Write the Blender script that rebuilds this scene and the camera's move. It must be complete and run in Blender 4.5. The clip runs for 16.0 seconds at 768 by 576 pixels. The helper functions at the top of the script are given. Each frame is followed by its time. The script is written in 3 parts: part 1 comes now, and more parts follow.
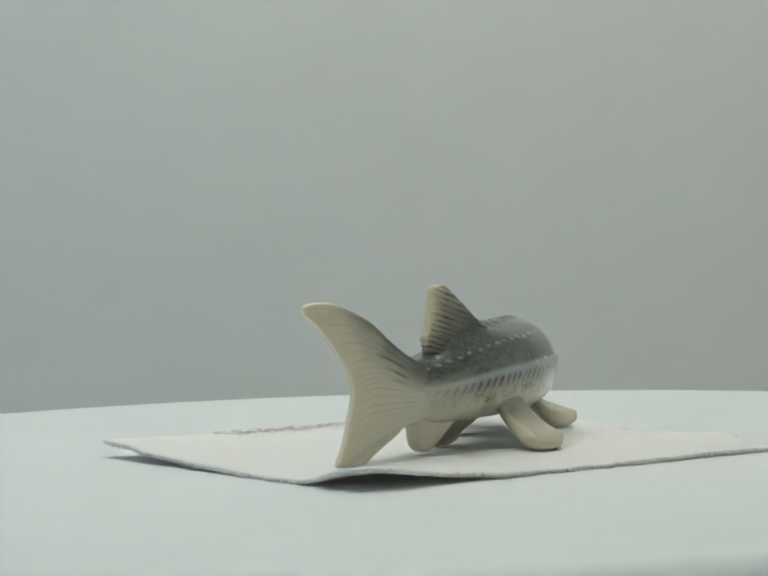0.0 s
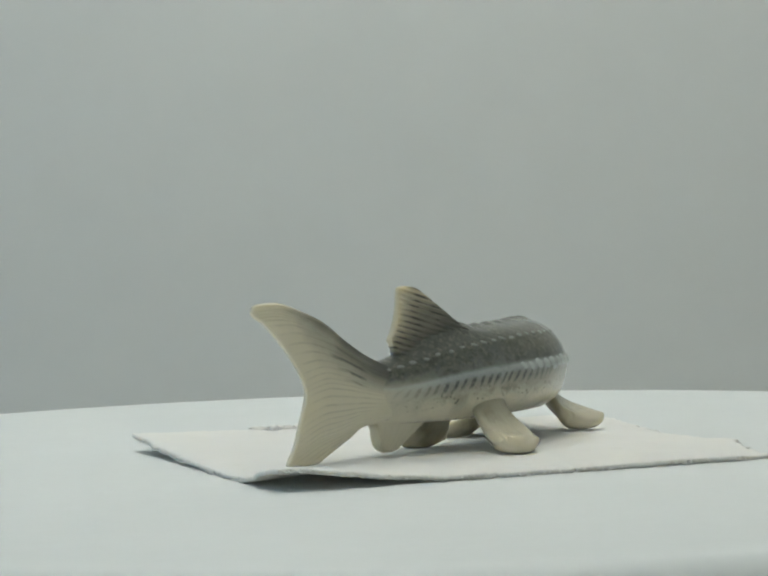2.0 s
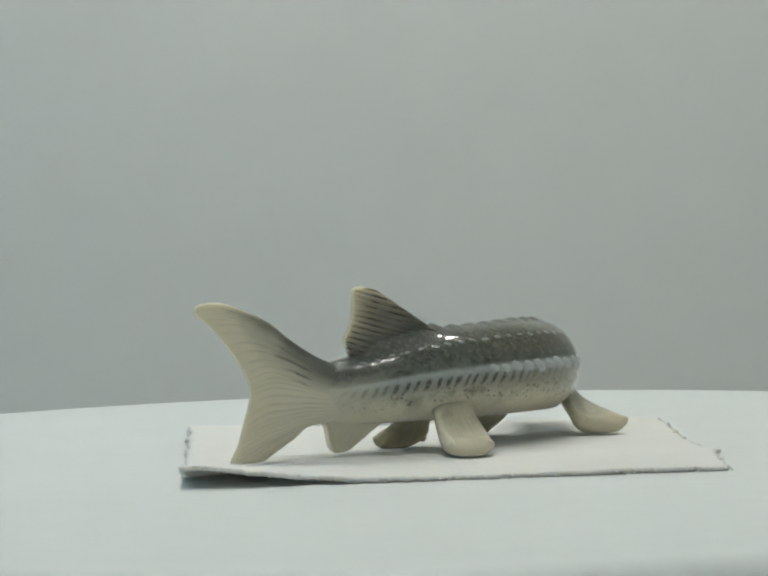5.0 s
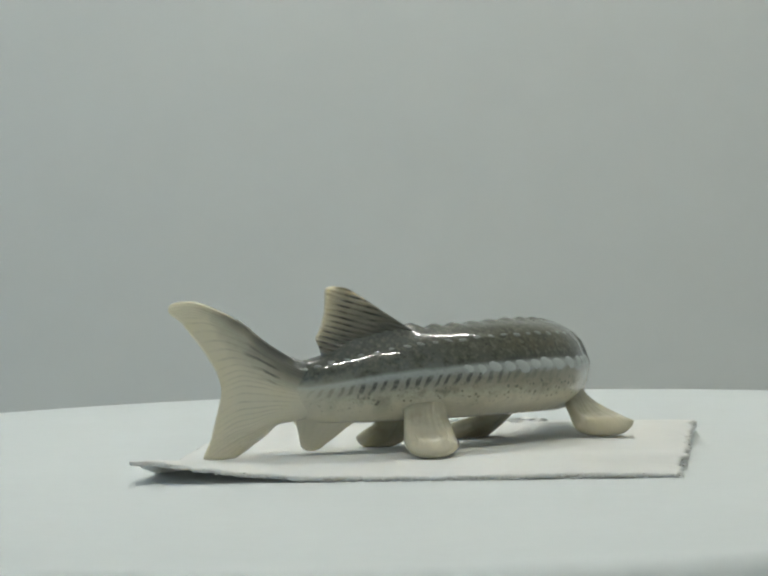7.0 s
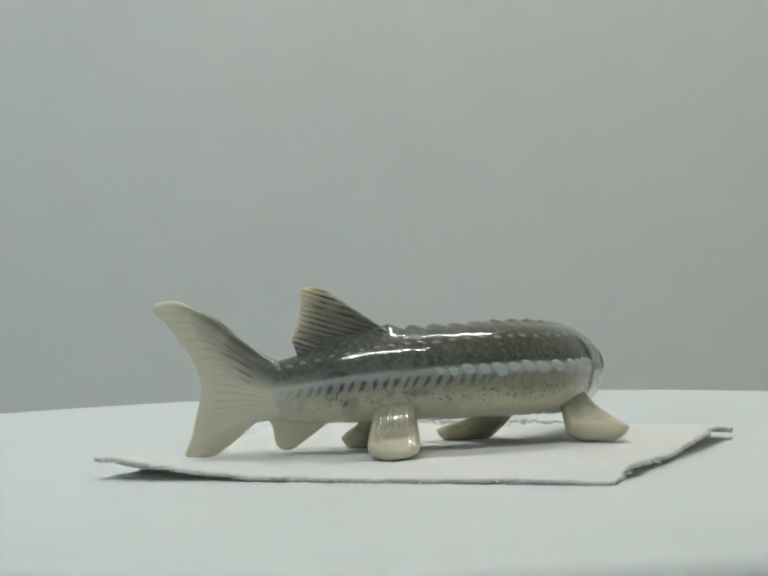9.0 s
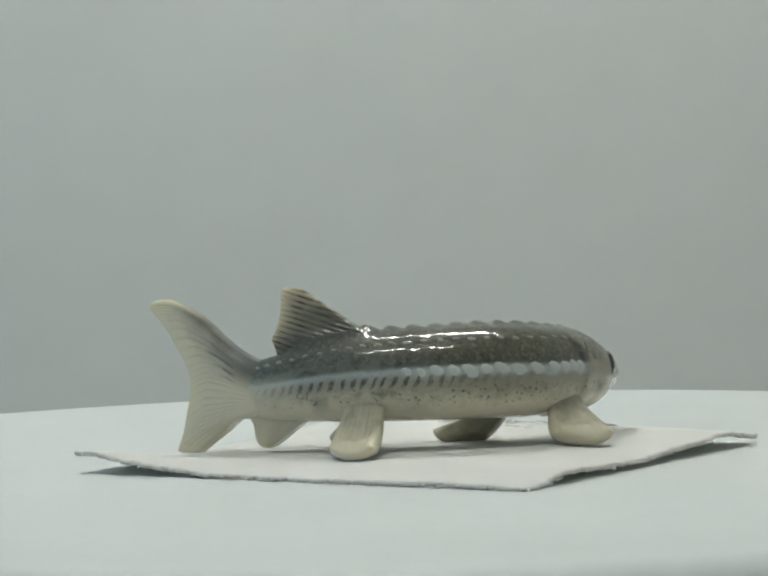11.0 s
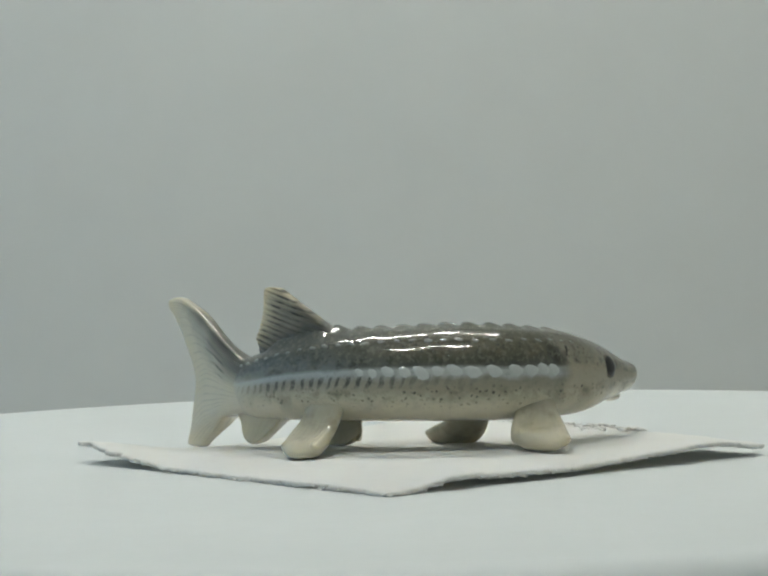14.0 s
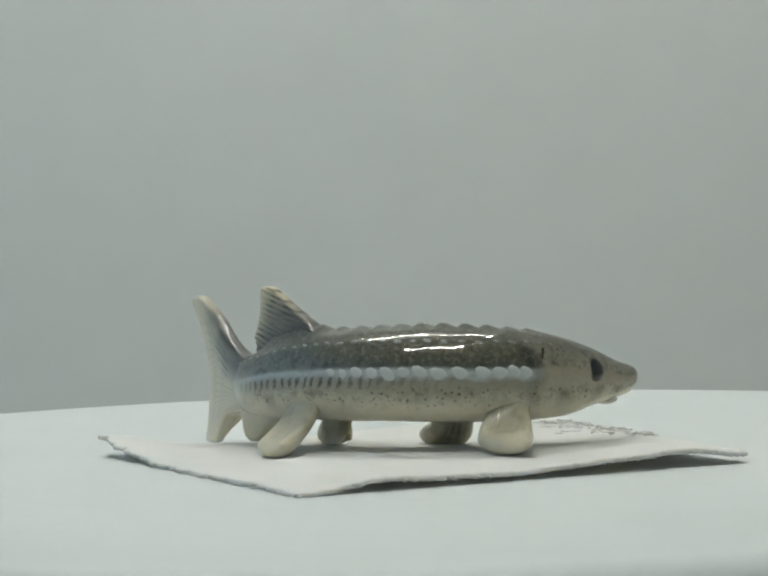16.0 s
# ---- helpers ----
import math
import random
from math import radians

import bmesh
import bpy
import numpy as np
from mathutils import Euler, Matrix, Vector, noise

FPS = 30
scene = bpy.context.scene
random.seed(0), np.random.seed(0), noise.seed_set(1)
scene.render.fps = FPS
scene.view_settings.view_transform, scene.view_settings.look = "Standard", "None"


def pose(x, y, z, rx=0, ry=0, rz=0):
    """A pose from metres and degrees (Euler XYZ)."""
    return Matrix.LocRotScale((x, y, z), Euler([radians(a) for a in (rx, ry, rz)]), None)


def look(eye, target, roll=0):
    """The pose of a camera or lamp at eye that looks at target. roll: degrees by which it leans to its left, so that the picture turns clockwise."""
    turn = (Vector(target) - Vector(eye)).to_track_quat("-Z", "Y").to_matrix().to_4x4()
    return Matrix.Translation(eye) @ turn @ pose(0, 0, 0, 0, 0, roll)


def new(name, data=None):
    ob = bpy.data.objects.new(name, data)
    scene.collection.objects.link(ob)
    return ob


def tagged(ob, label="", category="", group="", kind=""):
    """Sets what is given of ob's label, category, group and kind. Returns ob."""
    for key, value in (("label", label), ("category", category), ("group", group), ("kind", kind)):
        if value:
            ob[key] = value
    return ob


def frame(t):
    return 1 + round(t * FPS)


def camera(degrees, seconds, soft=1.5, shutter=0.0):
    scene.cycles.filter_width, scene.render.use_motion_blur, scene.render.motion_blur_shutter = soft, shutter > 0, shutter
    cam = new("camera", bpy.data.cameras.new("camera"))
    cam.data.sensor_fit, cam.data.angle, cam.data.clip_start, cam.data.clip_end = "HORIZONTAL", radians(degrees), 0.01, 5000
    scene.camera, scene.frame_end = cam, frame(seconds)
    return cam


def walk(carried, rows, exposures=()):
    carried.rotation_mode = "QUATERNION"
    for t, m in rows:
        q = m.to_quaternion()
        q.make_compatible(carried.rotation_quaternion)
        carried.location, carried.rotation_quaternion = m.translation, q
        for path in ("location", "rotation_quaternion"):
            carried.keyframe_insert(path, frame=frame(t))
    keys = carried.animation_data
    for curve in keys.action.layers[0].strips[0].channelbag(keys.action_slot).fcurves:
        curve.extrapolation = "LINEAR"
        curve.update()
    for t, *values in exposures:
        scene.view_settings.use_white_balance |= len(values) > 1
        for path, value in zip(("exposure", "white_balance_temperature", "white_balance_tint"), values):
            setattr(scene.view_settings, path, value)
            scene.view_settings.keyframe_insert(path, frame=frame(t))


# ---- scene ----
S = 0.36          # metres for one unit of the plan; the turning axis is x = y = 0
DZ = 0.0022       # plan height of the disc's top below the plan's zero

# ---- camera ----
FOCAL = 4891.0
cam = camera(18.214, 16.0, soft=2.4)


def aim(shift):
    """The camera's pose; shift: how far the small knocks on its stand sink the picture."""
    yaw, pitch = radians(-0.4623), radians(1.475) - shift / FOCAL
    way = Vector((math.sin(yaw) * math.cos(pitch), math.cos(yaw) * math.cos(pitch), -math.sin(pitch)))
    eye = Vector((0, -1.0, 0.09399 + DZ)) * S
    return look(eye, eye + way, -1.5796)


walk(cam, [(t, aim(d)) for t, d in (
    (0.0, 0.5), (1.5, 0.5), (3.0, 0.0), (3.5, -1.8), (4.0, -0.5), (5.2, 0.5), (6.3, 3.0), (6.5, 3.2), (6.7, 2.2), (6.9, -1.2), (7.0, -1.7),
    (7.5, 0.0), (9.0, 0.0), (16.0, 0.0))])

# the turn of the disc, degrees at each time
TURN = [(0, 0), (0.5, 3.31), (1, 6.35), (1.5, 9.36), (2, 12.6), (2.5, 15.73), (3, 18.72), (3.5, 21.24), (4, 23.75), (4.5, 26.9),
        (5, 30.1), (5.5, 33.3), (6, 36.5), (6.5, 39.45), (7, 41.95), (7.5, 44.83), (8, 47.8), (8.5, 50.8), (9, 54.2), (9.5, 57.4),
        (10, 60.6), (10.5, 63.8), (11, 67.0), (11.5, 70.24), (12, 73.43), (12.5, 76.51), (13, 79.57), (13.5, 82.68), (14, 85.73),
        (14.5, 88.78), (15, 91.81), (15.5, 94.85), (16, 98.0)]

# ---- world and light ----
world = bpy.data.worlds.new("world")
scene.world = world
world.use_nodes = True
world.node_tree.nodes["Background"].inputs[0].default_value = (0.8, 0.9, 1.0, 1)
world.node_tree.nodes["Background"].inputs[1].default_value = 0.05
LED_POWER = 161.0
scene.view_settings.exposure = 0.0


# ---- materials ----
def mat(name):
    m = bpy.data.materials.new(name)
    m.use_nodes = True
    return m, m.node_tree, m.node_tree.nodes["Principled BSDF"]


def node(nt, kind, **inputs):
    n = nt.nodes.new("ShaderNode" + kind)
    for k, v in inputs.items():
        n.inputs[k.replace("_", " ")].default_value = v
    return n


def ramp(nt, src, stops, ease="LINEAR"):
    r = nt.nodes.new("ShaderNodeValToRGB")
    r.color_ramp.interpolation = ease
    els = r.color_ramp.elements
    while len(els) < len(stops):
        els.new(0.5)
    for e, (p, c) in zip(els, stops):
        e.position = p
        e.color = (c, c, c, 1) if isinstance(c, (int, float)) else (*c, 1)
    nt.links.new(src, r.inputs[0])
    return r.outputs[0]


def mix(nt, fac, a, b, mode="MIX"):
    m = nt.nodes.new("ShaderNodeMix")
    m.data_type, m.blend_type = "RGBA", mode
    for sock, v in ((m.inputs[0], fac), (m.inputs[6], a), (m.inputs[7], b)):
        if isinstance(v, bpy.types.NodeSocket):
            nt.links.new(v, sock)
        elif sock == m.inputs[0]:
            sock.default_value = v
        else:
            sock.default_value = (*v, 1)
    return m.outputs[2]


def math_node(nt, op, a, b=0.0, clamp=False):
    m = nt.nodes.new("ShaderNodeMath")
    m.operation, m.use_clamp = op, clamp
    for sock, v in zip(m.inputs, (a, b)):
        if isinstance(v, bpy.types.NodeSocket):
            nt.links.new(v, sock)
        else:
            sock.default_value = v
    return m.outputs[0]


def noise_tex(nt, scale, detail=4.0, rough=0.55, coord="Object"):
    tc = nt.nodes.new("ShaderNodeTexCoord")
    n = node(nt, "TexNoise", Scale=scale, Detail=detail, Roughness=rough)
    nt.links.new(tc.outputs[coord], n.inputs["Vector"])
    return n.outputs["Fac"]


def bump(nt, bsdf, height, strength, distance):
    b = node(nt, "Bump", Strength=strength, Distance=distance)
    nt.links.new(height, b.inputs["Height"])
    nt.links.new(b.outputs[0], bsdf.inputs["Normal"])


def plain(name, low, high, scale, rough, bump_size=0.0, spec=0.5):
    """A surface whose colour drifts between two close tones at two scales."""
    m, nt, b = mat(name)
    big, fine = noise_tex(nt, scale), noise_tex(nt, scale * 14, 2)
    c = mix(nt, ramp(nt, big, [(0.3, 0.0), (0.7, 1.0)]), low, high)
    c = mix(nt, math_node(nt, "MULTIPLY", fine, 0.12), c, tuple(v * 0.7 for v in low))
    nt.links.new(c, b.inputs["Base Color"])
    b.inputs["Roughness"].default_value = rough
    b.inputs["Specular IOR Level"].default_value = spec
    if bump_size:
        bump(nt, b, fine, 0.4, bump_size)
    return m


DISC_WHITE = plain("white_plastic", (0.66, 0.70, 0.703), (0.69, 0.73, 0.733), 18, 0.55, 0.00003, 0.3)
WALL_WHITE = plain("white_lining", (0.583, 0.606, 0.593), (0.608, 0.631, 0.618), 4, 0.8, 0.0002, 0.2)
# blue put on the unseen left panel so its bounce tints the back wall
BLUE_BOUNCE = plain("pale_blue_bounce", (0.40, 0.63, 0.93), (0.43, 0.66, 0.95), 4, 0.8, 0.0002, 0.2)
# bright white for the added front panel, which throws fill light back
FRONT_FILL = plain("white_fill_panel", (0.85, 0.855, 0.835), (0.88, 0.885, 0.865), 6, 0.9, 0.0003, 0.1)
ROOF_WHITE = plain("white_roof_lining", (0.82, 0.84, 0.825), (0.85, 0.865, 0.85), 6, 0.85, 0.0002, 0.1)
FLOOR_GREY = plain("grey_base", (0.76, 0.78, 0.77), (0.8, 0.82, 0.81), 8, 0.6, 0.0001)
HOUSING = plain("white_enamel", (0.7, 0.7, 0.7), (0.76, 0.76, 0.76), 30, 0.4)


def paper_material():
    m, nt, b = mat("white_card")
    big, mid, fine = noise_tex(nt, 45, 3), noise_tex(nt, 420, 4), noise_tex(nt, 2600, 2)
    c = mix(nt, ramp(nt, big, [(0.35, 0.0), (0.7, 1.0)]), (0.78, 0.79, 0.772), (0.81, 0.82, 0.80))
    c = mix(nt, ramp(nt, mid, [(0.58, 0.0), (0.8, 0.3)]), c, (0.68, 0.67, 0.645))
    nt.links.new(c, b.inputs["Base Color"])
    b.inputs["Roughness"].default_value = 0.9
    b.inputs["Specular IOR Level"].default_value = 0.15
    b.inputs["Subsurface Weight"].default_value = 0.35
    b.inputs["Subsurface Radius"].default_value = (1.0, 0.9, 0.75)
    b.inputs["Subsurface Scale"].default_value = 0.0008
    bump(nt, b, mix(nt, 0.5, mid, fine), 0.5, 0.00012)
    # the thin stock lets some light through
    thin = nt.nodes.new("ShaderNodeBsdfTranslucent")
    thin.inputs["Color"].default_value = (0.88, 0.88, 0.84, 1)
    both = nt.nodes.new("ShaderNodeMixShader")
    both.inputs[0].default_value = 0.16
    nt.links.new(b.outputs[0], both.inputs[1])
    nt.links.new(thin.outputs[0], both.inputs[2])
    nt.links.new(both.outputs[0], nt.nodes["Material Output"].inputs["Surface"])
    return m


CARD = paper_material()


def glow():
    m, nt, b = mat("lit_led")
    b.inputs["Base Color"].default_value = (0.9, 0.9, 0.85, 1)
    b.inputs["Emission Color"].default_value = (1.0, 0.985, 0.895, 1)
    b.inputs["Emission Strength"].default_value = LED_POWER
    return m


LED_LIT = glow()


def glaze(b):
    b.inputs["Roughness"].default_value = 0.34
    b.inputs["Coat Weight"].default_value = 1.0
    b.inputs["Coat Roughness"].default_value = 0.0
    b.inputs["Specular IOR Level"].default_value = 0.1
    b.inputs["Coat IOR"].default_value = 1.5
    b.inputs["Subsurface Weight"].default_value = 0.22
    b.inputs["Subsurface Radius"].default_value = (1.0, 0.95, 0.65)
    b.inputs["Subsurface Scale"].default_value = 0.0012


BROWN = (0.078, 0.080, 0.056)


def body_material():
    """Glazed porcelain: u runs from tail to snout, v from the back ridge to the belly."""
    m, nt, b = mat("sturgeon_glaze")
    uv = nt.nodes.new("ShaderNodeUVMap")
    uv.uv_map = "skin"
    sep = nt.nodes.new("ShaderNodeSeparateXYZ")
    nt.links.new(uv.outputs[0], sep.inputs[0])
    u, v = sep.outputs[0], sep.outputs[1]
    soft, fine = noise_tex(nt, 260, 4), noise_tex(nt, 1900, 3)
    wob = math_node(nt, "ADD", v, math_node(nt, "MULTIPLY", math_node(nt, "SUBTRACT", soft, 0.5), 0.07))
    body = ramp(nt, wob, [(0.0, (0.072, 0.078, 0.067)), (0.2, (0.084, 0.082, 0.057)), (0.34, (0.098, 0.089, 0.057)), (0.41, (0.060, 0.063, 0.051)), (0.435, (0.075, 0.08, 0.07)),
                          (0.46, (0.40, 0.43, 0.415)), (0.495, (0.39, 0.415, 0.40)), (0.515, (0.25, 0.242, 0.19)), (0.555, (0.31, 0.293, 0.22)),
                          (0.60, (0.47, 0.44, 0.33)), (0.67, (0.61, 0.572, 0.44)), (1.0, (0.65, 0.61, 0.478))])
    rear = ramp(nt, wob, [(0.0, (0.058, 0.063, 0.056)), (0.27, (0.074, 0.08, 0.07)), (0.37, (0.10, 0.112, 0.104)), (0.435, (0.16, 0.175, 0.165)), (0.462, (0.36, 0.395, 0.385)), (0.485, (0.33, 0.36, 0.35)),
                          (0.51, (0.26, 0.263, 0.23)), (0.57, (0.46, 0.438, 0.34)), (0.63, (0.56, 0.532, 0.415)), (1.0, (0.63, 0.592, 0.468))])
    head = ramp(nt, wob, [(0.0, (0.06, 0.064, 0.056)), (0.25, (0.15, 0.14, 0.11)), (0.42, (0.28, 0.255, 0.188)), (0.6, (0.41, 0.375, 0.28)),
                          (0.75, (0.62, 0.585, 0.45)), (1.0, (0.67, 0.635, 0.50))])
    c = mix(nt, ramp(nt, u, [(0.30, 0.0), (0.50, 1.0)]), rear, body)
    # short slanting dark strokes below the side row, on the rear half
    slant = math_node(nt, "ADD", math_node(nt, "MULTIPLY", u, 330.0), math_node(nt, "MULTIPLY", v, 65.0))
    slant = math_node(nt, "ADD", slant, math_node(nt, "MULTIPLY", soft, 9.0))
    stroke = math_node(nt, "MULTIPLY", ramp(nt, math_node(nt, "SINE", slant), [(0.0, 0.0), (0.6, 1.0)]), ramp(nt, fine, [(0.36, 0.6), (0.55, 1.0)]))
    zone = ramp(nt, v, [(0.482, 0.0), (0.500, 1.0), (0.525, 1.0), (0.553, 0.0)])
    along = ramp(nt, u, [(0.05, 0.0), (0.1, 1.0), (0.40, 0.85), (0.5, 0.3), (0.62, 0.0)])
    c = mix(nt, math_node(nt, "MULTIPLY", math_node(nt, "MULTIPLY", stroke, zone), along), c, (0.045, 0.051, 0.047))
    # the gill cover's seam and the head
    seam = math_node(nt, "ADD", u, math_node(nt, "MULTIPLY", math_node(nt, "ABSOLUTE", math_node(nt, "SUBTRACT", v, 0.5)), 0.09))
    c = mix(nt, ramp(nt, seam, [(0.722, 0.0), (0.748, 1.0)]), c, head)
    c = mix(nt, math_node(nt, "MULTIPLY", ramp(nt, seam, [(0.708, 0.0), (0.724, 1.0), (0.734, 1.0), (0.752, 0.0)]),
                          ramp(nt, v, [(0.26, 0.0), (0.31, 0.9), (0.41, 0.9), (0.46, 0.3), (0.62, 0.0)])), c, (0.03, 0.03, 0.025))
    # brown mottling and black speckles
    c = mix(nt, math_node(nt, "MULTIPLY", ramp(nt, soft, [(0.42, 0.0), (0.66, 0.75)]), ramp(nt, v, [(0.42, 1.0), (0.46, 0.12), (0.53, 0.15), (0.58, 0.8), (0.8, 0.1)])), c, BROWN)
    blot = noise_tex(nt, 620, 5, 0.65)
    c = mix(nt, math_node(nt, "MULTIPLY", ramp(nt, blot, [(0.5, 0.0), (0.66, 0.85)]), ramp(nt, v, [(0.0, 0.6), (0.42, 1.0), (0.45, 0.10), (0.53, 0.15), (0.58, 0.55), (0.67, 0.0)])),
            c, (0.040, 0.040, 0.031))
    fleck = noise_tex(nt, 1400, 3, 0.6)
    c = mix(nt, math_node(nt, "MULTIPLY", ramp(nt, fleck, [(0.50, 0.0), (0.64, 0.6)]), ramp(nt, v, [(0.0, 0.9), (0.40, 1.0), (0.45, 0.0), (0.54, 0.2), (0.62, 0.3), (0.7, 0.0)])),
            c, (0.165, 0.17, 0.128))
    dots = node(nt, "TexVoronoi", Scale=1250.0)
    tc = nt.nodes.new("ShaderNodeTexCoord")
    nt.links.new(tc.outputs["Object"], dots.inputs["Vector"])
    speck = math_node(nt, "MULTIPLY", ramp(nt, dots.outputs["Distance"], [(0.26, 1.0), (0.38, 0.0)]), ramp(nt, fine, [(0.46, 0.0), (0.56, 1.0)]))
    speck = math_node(nt, "MULTIPLY", speck, ramp(nt, v, [(0.1, 0.5), (0.3, 0.9), (0.44, 0.15), (0.53, 0.15), (0.57, 0.85), (0.66, 0.6), (0.73, 0.0)]))
    c = mix(nt, speck, c, (0.040, 0.042, 0.036))
    # towards the tail fin the flanks turn cream
    c = mix(nt, math_node(nt, "MULTIPLY", ramp(nt, u, [(0.06, 1.0), (0.2, 0.0)]), ramp(nt, wob, [(0.36, 0.0), (0.50, 1.0)])), c, (0.58, 0.553, 0.435))
    nt.links.new(c, b.inputs["Base Color"])
    glaze(b)
    bump(nt, b, math_node(nt, "ADD", soft, math_node(nt, "MULTIPLY", fine, 0.08)), 0.09, 0.0003)
    return m


def fin_material(name, base, edge, ray, rays, lo=0.0, strength=1.0, dark_base=0.0, hold=0.5, mottle=0.0, width=(0.55, 0.9), lead=0.0, stay=0.0, rough_skin=0.2):
    """Glazed fin: v runs from the root to the free edge, u across the rays."""
    m, nt, b = mat(name)
    uv = nt.nodes.new("ShaderNodeUVMap")
    uv.uv_map = "skin"
    sep = nt.nodes.new("ShaderNodeSeparateXYZ")
    nt.links.new(uv.outputs[0], sep.inputs[0])
    u, v = sep.outputs[0], sep.outputs[1]
    soft = noise_tex(nt, 300, 3)
    wob = math_node(nt, "ADD", v, math_node(nt, "MULTIPLY", math_node(nt, "SUBTRACT", soft, 0.5), 0.25))
    c = ramp(nt, wob, [(stay, base), (0.45 + 0.4 * stay, tuple((1 - hold) * p + hold * q for p, q in zip(base, edge))), (0.85 + 0.2 * stay, edge), (1.0, edge)])
    if dark_base:
        c = mix(nt, math_node(nt, "MULTIPLY", ramp(nt, wob, [(0.12, 1.0), (0.34, 0.85), (0.72, 0.0)]), ramp(nt, u, [(0.0, 1.0), (0.3, 0.9), (0.52, 0.0)])),
                c, (0.07, 0.075, 0.068))
    if lead:
        # the back's dark paint runs up the leading edge
        c = mix(nt, math_node(nt, "MULTIPLY", ramp(nt, math_node(nt, "ADD", u, math_node(nt, "MULTIPLY", v, 0.10)), [(0.07, lead), (0.24, 0.0)]), ramp(nt, wob, [(0.3, 1.0), (0.75, 0.0)])),
                c, (0.06, 0.064, 0.056))
        dash = math_node(nt, "SINE", math_node(nt, "ADD", math_node(nt, "MULTIPLY", u, 95.0), math_node(nt, "MULTIPLY", soft, 4.0)))
        c = mix(nt, math_node(nt, "MULTIPLY", ramp(nt, dash, [(0.3, 0.0), (0.8, 0.85)]),
                              math_node(nt, "MULTIPLY", ramp(nt, u, [(0.22, 0.0), (0.30, 1.0), (0.42, 1.0), (0.5, 0.0)]), ramp(nt, wob, [(0.3, 0.0), (0.38, 1.0), (0.46, 0.9), (0.56, 0.0)]))),
                c, (0.10, 0.102, 0.088))
    if mottle:
        spot = noise_tex(nt, 380, 3, 0.5)
        c = mix(nt, math_node(nt, "MULTIPLY", ramp(nt, spot, [(0.45, 0.0), (0.68, mottle)]), ramp(nt, wob, [(0.3, 0.1), (0.5, 1.0), (0.75, 0.7), (0.9, 0.1)])),
                c, (0.13, 0.128, 0.085))
    s = math_node(nt, "SINE", math_node(nt, "ADD", math_node(nt, "MULTIPLY", u, rays * 2 * math.pi), math_node(nt, "MULTIPLY", soft, 2.5)))
    line = math_node(nt, "MULTIPLY", ramp(nt, s, [(width[0], 0.0), (width[1], 1.0)]), ramp(nt, wob, [(lo, 0.2), (lo + 0.15, 1.0), (0.75, 0.8), (0.93, 0.0)]))
    line = math_node(nt, "MULTIPLY", line, math_node(nt, "MULTIPLY", ramp(nt, noise_tex(nt, 520, 3), [(0.38, 0.25), (0.6, 1.0)]), strength))
    c = mix(nt, line, c, ray)
    nt.links.new(c, b.inputs["Base Color"])
    glaze(b)
    b.inputs["Subsurface Weight"].default_value = 0.45
    b.inputs["Subsurface Scale"].default_value = 0.0022
    bump(nt, b, soft, rough_skin, 0.0003)
    return m


BODY = body_material()
DORSAL = fin_material("dorsal_glaze", (0.070, 0.072, 0.060), (0.62, 0.555, 0.40), (0.026, 0.027, 0.022), 11, 0.36, 1.0, hold=0.30, width=(0.25, 0.75), stay=0.34)
CAUDAL = fin_material("caudal_glaze", (0.58, 0.553, 0.435), (0.67, 0.622, 0.48), (0.25, 0.235, 0.19), 30, 0.2, 0.36, dark_base=1.0, lead=0.9)
PALE_FIN = fin_material("pale_fin_glaze", (0.60, 0.57, 0.45), (0.62, 0.575, 0.44), (0.30, 0.27, 0.20), 8, 0.1, 0.08)
SIDE_FIN = fin_material("side_fin_glaze", (0.40, 0.378, 0.285), (0.57, 0.53, 0.405), (0.20, 0.19, 0.13), 8, 0.3, 0.05, hold=-0.15, mottle=0.45, rough_skin=0.3)
WHITE_SCUTE = plain("white_glaze", (0.37, 0.40, 0.39), (0.56, 0.60, 0.585), 900, 0.3)
GREY_SCUTE = plain("grey_glaze", (0.14, 0.15, 0.138), (0.36, 0.38, 0.355), 900, 0.3)
EYE_BLACK = plain("black_glaze", (0.012, 0.012, 0.012), (0.02, 0.02, 0.02), 900, 0.12)
EYE_RIM = plain("brown_glaze", (0.09, 0.082, 0.064), (0.12, 0.11, 0.085), 900, 0.3)
for m in (WHITE_SCUTE, GREY_SCUTE, EYE_BLACK, EYE_RIM):
    b = m.node_tree.nodes["Principled BSDF"]
    b.inputs["Coat Weight"].default_value = 1.0
    b.inputs["Coat Roughness"].default_value = 0.0
    b.inputs["Specular IOR Level"].default_value = 0.1


# ---- building helpers ----
def part(name, bm, material, parent, label="", smooth=True):
    me = bpy.data.meshes.new(name)
    if not isinstance(bm, bmesh.types.BMesh):
        me = bm
    else:
        bmesh.ops.recalc_face_normals(bm, faces=bm.faces)
        bm.to_mesh(me)
        bm.free()
        me.materials.append(material)
        for p in me.polygons:
            p.use_smooth = smooth
    ob = new(name, me)
    ob.parent = parent
    if label:
        ob["label"] = label
    return ob


